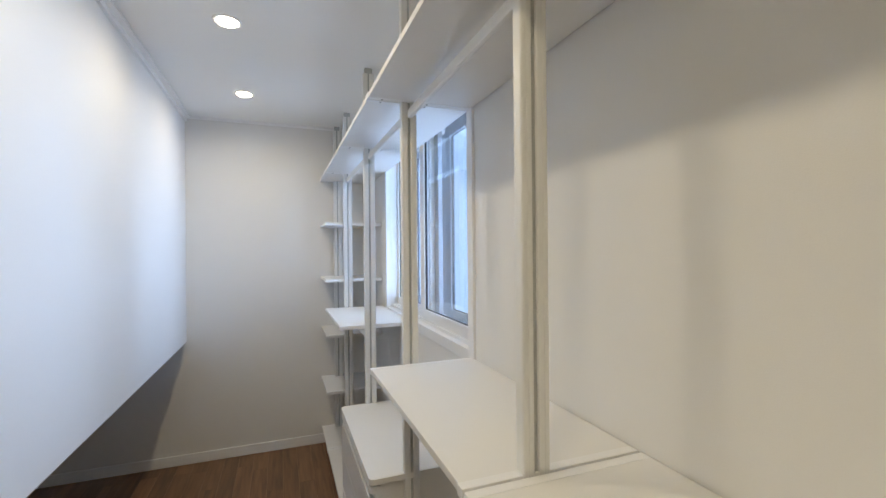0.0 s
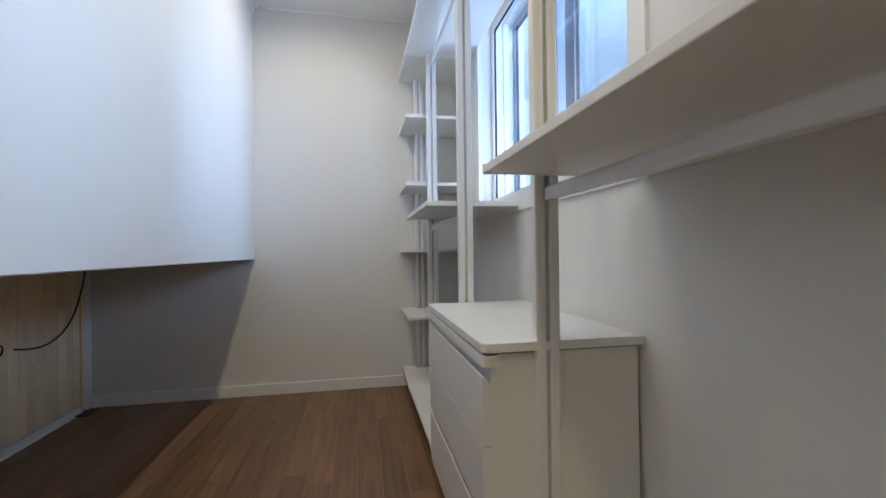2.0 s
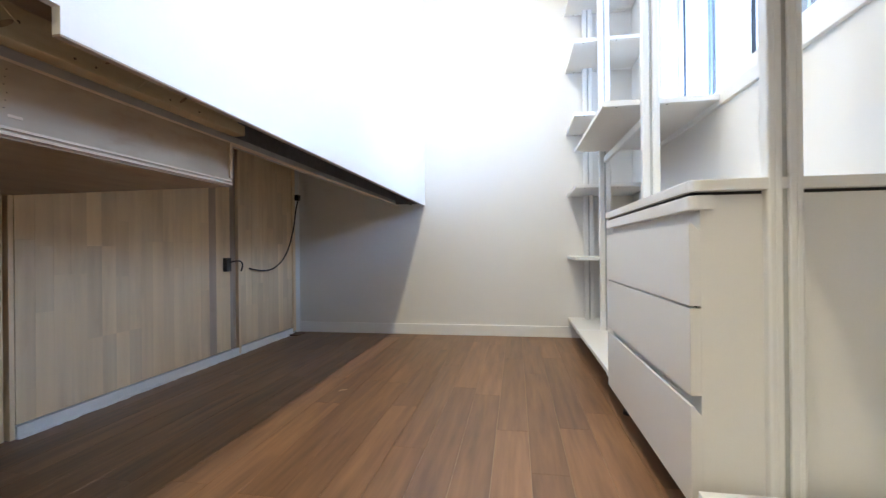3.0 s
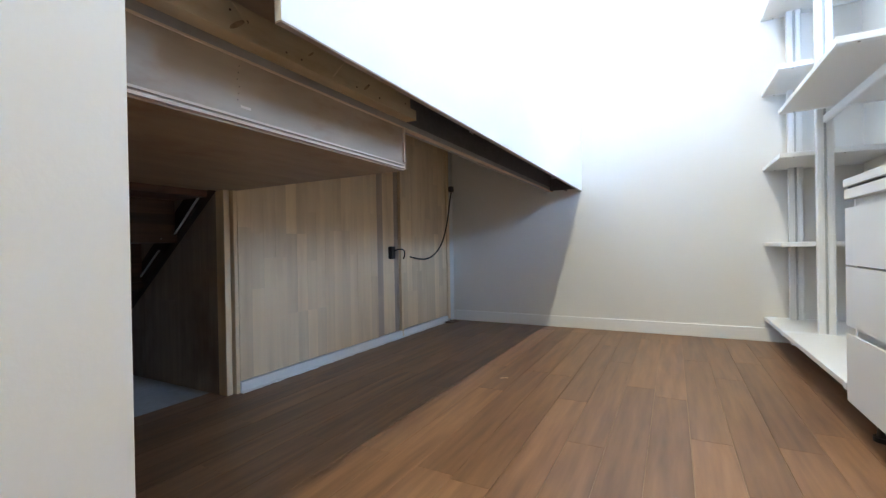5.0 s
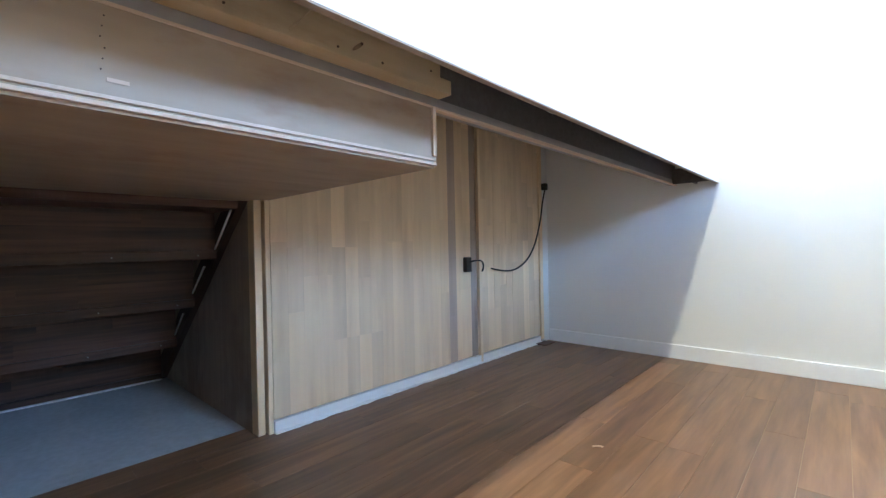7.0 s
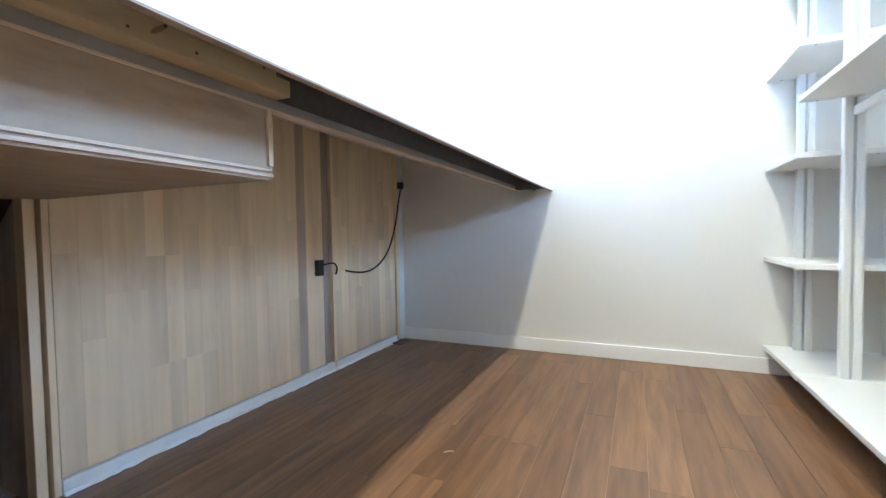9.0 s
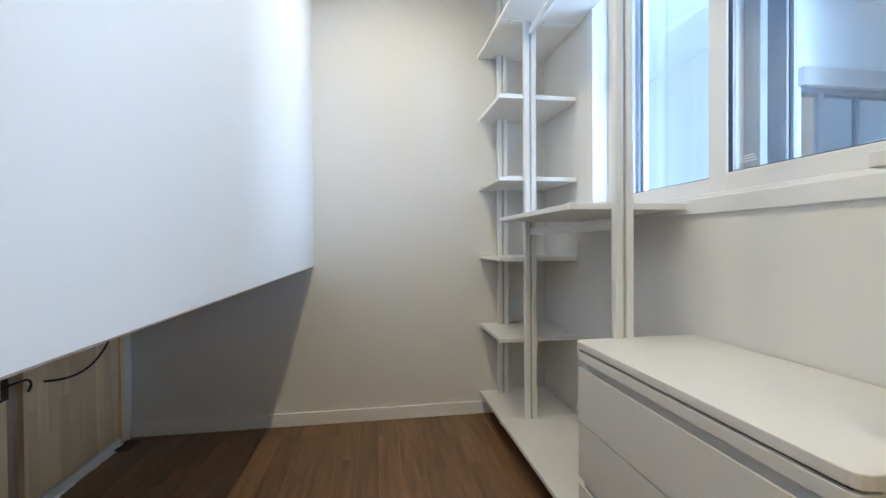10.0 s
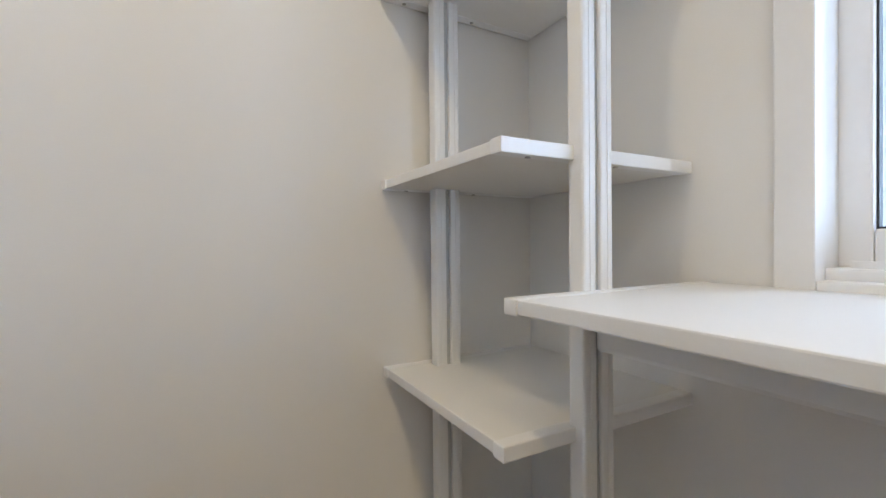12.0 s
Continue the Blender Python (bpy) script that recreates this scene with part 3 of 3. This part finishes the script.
cable = thing("loose_cable", "black loose cable hanging from a small wall box", "cable")
part("box", boxes((-0.925, -0.895, -0.075, -0.045, 0.935, 0.975), bevel=0.003), M_BLACK, cable)
tube("lead", [(-0.905, -0.06, 0.94), (-0.90, -0.10, 0.88), (-0.90, -0.13, 0.74), (-0.90, -0.22, 0.56), (-0.90, -0.36, 0.47), (-0.91, -0.50, 0.455), (-0.925, -0.60, 0.48)], 0.0045, M_BLACK, cable)
socket = thing("socket_box", "black open socket box with a short cable", "socket")
part("box", boxes((-0.938, -0.914, -0.814, -0.776, 0.472, 0.545), bevel=0.003), M_BLACK, socket)
tube("lead", [(-0.918, -0.79, 0.52), (-0.89, -0.77, 0.53), (-0.89, -0.72, 0.525), (-0.905, -0.69, 0.49), (-0.92, -0.685, 0.47)], 0.004, M_BLACK, socket)

# ---- outside ----
tagged(part("ground", boxes((-60, 60, -60, 60, -3.4, -3.2)), M_ASPHALT), "grey ground outside", "ground", kind="structure")
VX, VS, VN = 2.90, -4.2, 1.3    # veranda: outer wall, south and north ends
VE, BY = 3.70, -0.19            # bay beside the veranda: east wall, glazed north side
structure("veranda_wall_outer", boxes((VX, VX + 0.15, VS, -1.60, -0.1, 2.6), (VX, VX + 0.15, -1.60, -0.90, -0.1, 1.0), (VX, VX + 0.15, -1.60, -0.90, 2.25, 2.6),
          (VX, VE + 0.15, -0.90, -0.75, -0.1, 2.6), (VE, VE + 0.15, -0.75, BY, -0.1, 2.6), (VX, VX + 0.10, BY + 0.10, VN, -0.1, 2.6), (VX - 0.001, VX + 0.03, BY, BY + 0.10, -0.1, 2.6),
          (VX + 0.03, VE + 0.15, BY, BY + 0.10, 2.055, 2.6)), M_RENDER,
          "pale rendered veranda wall with a window and a glazed bay", "wall")
# the south end's opening is made up, cut for the fill lamp
structure("veranda_wall_ends", boxes((1.62, VX + 0.15, VN, VN + 0.15, -0.1, 2.6), (1.62, VX + 0.15, VS - 0.15, VS, -0.1, 0.8), (1.62, VX + 0.15, VS - 0.15, VS, 2.3, 2.6), (1.62, 1.70, VS - 0.15, VS, 0.8, 2.3), (2.82, VX + 0.15, VS - 0.15, VS, 0.8, 2.3), (1.49, 1.62, 0.15, VN, -0.1, 2.6)), M_RENDER, "pale rendered veranda end walls", "wall")
structure("veranda_ceiling", boxes((1.62, VX + 0.15, VS, VN, 2.5, 2.62), (VX + 0.15, VE + 0.15, -0.90, BY + 0.10, 2.5, 2.62)), M_RENDER, "pale veranda ceiling", "ceiling")
structure("veranda_floor", boxes((1.62, VX + 0.15, VS, VN, -0.2, -0.1), (VX + 0.15, VE + 0.15, -0.90, BY + 0.10, -0.2, -0.1)), M_SCREED, "grey veranda floor", "floor")
vw = tagged(new("window_2"), "white framed veranda window", "window", kind="structure")
part("window_frame", ring(-1.60, -0.90, 1.0, 2.25, VX + 0.02, VX + 0.12, 0.05), M_PVC, vw)

# glazed side of the bay: a clear light and a blue-tinted sliding sash under a taupe head
vb = tagged(new("window_3"), "blue-tinted veranda bay glazing under a taupe head", "window", kind="structure")
part("head_box", boxes((VX + 0.004, VE, BY - 0.045, BY - 0.002, 1.945, 2.055), bevel=0.003), M_TAUPE, vb, "grey-beige window head box")
part("window_frame", boxes((VX + 0.031, VE, BY + 0.01, BY + 0.09, 1.92, 2.054), (VX + 0.031, VX + 0.041, BY + 0.01, BY + 0.09, -0.1, 1.92), (VX + 0.041, VE, BY + 0.01, BY + 0.09, -0.1, -0.05)), M_SCREEN, vb)
clear = part("pane", boxes((VX + 0.041, 3.09, BY + 0.06, BY + 0.064, -0.05, 1.92)), M_GLASS, vb)
tinted = part("tinted_sash", boxes((3.085, 3.120, BY + 0.02, BY + 0.05, -0.05, 1.92), (3.645, 3.695, BY + 0.02, BY + 0.05, -0.05, 1.92), (3.360, 3.385, BY + 0.02, BY + 0.05, -0.05, 1.92), bevel=0.003), M_SCREEN, vb)
blue = part("pane", boxes((3.120, 3.645, BY + 0.033, BY + 0.037, -0.05, 1.92)), M_BLUEGLASS, tinted, "blue-tinted glass pane")
clear.visible_shadow = blue.visible_shadow = False

nb = thing("neighbour_building", "grey rendered neighbouring building with white-framed windows", "building")
part("wall", boxes((7.5, 13.0, -12.0, 12.0, -3.2, 5.5)), M_NEIGHBOUR, nb)
part("roof", boxes((7.3, 13.2, -12.2, 12.2, 5.5, 5.8)), M_SCREEN, nb)
for y in (-8.5, -5.6, -2.4, -0.4, 2.0, 5.2):
    for z in (-2.1, 0.84, 3.6):
        w = part("window", ring(y, y + 1.3, z, z + 1.2, 7.46, 7.54, 0.06), M_PVC, nb)
        part("pane", boxes((7.49, 7.495, y + 0.06, y + 1.24, z + 0.06, z + 1.14)), M_FARGLASS, w)
louvre = part("louvre", boxes((7.30, 7.498, 2.36, 2.74, 2.08, 2.42), bevel=0.01), M_PVC, nb, "white louvred box on the wall")
for k in range(4):
    part("slat", boxes((7.28, 7.30, 2.38, 2.72, 2.11 + 0.08 * k, 2.15 + 0.08 * k)), M_PVC, louvre)

# ---- floor planks ----
PW, PL = 0.0995, 0.9
plank_meshes = {}
prng = random.Random(7)
X_JOINT = -1.0475
rows = int((X_WALL - X_JOINT) / PW) + 1
for r in range(rows):
    x0 = max(X_JOINT + r * PW, -1.045)
    x1 = min(X_JOINT + (r + 1) * PW, X_WALL)
    y = -prng.uniform(0.1, PL)
    top = 0.0
    while top > Y_REAR:
        lo = max(y, Y_REAR)
        key = (round(x1 - x0, 4), round(top - lo, 3))
        if key not in plank_meshes:
            bm = box(bmesh.new(), 0.0007, key[0] - 0.0007, 0.0001, key[1] - 0.0001, -0.012, 0.0, bevel=0.0004, seg=1)
            plank_meshes[key] = mesh_of("plank", bm, M_FLOOR)
        o = new("plank", plank_meshes[key])
        o.parent, o.location = floor, (x0, lo, 0)
        top, y = lo, lo - PL
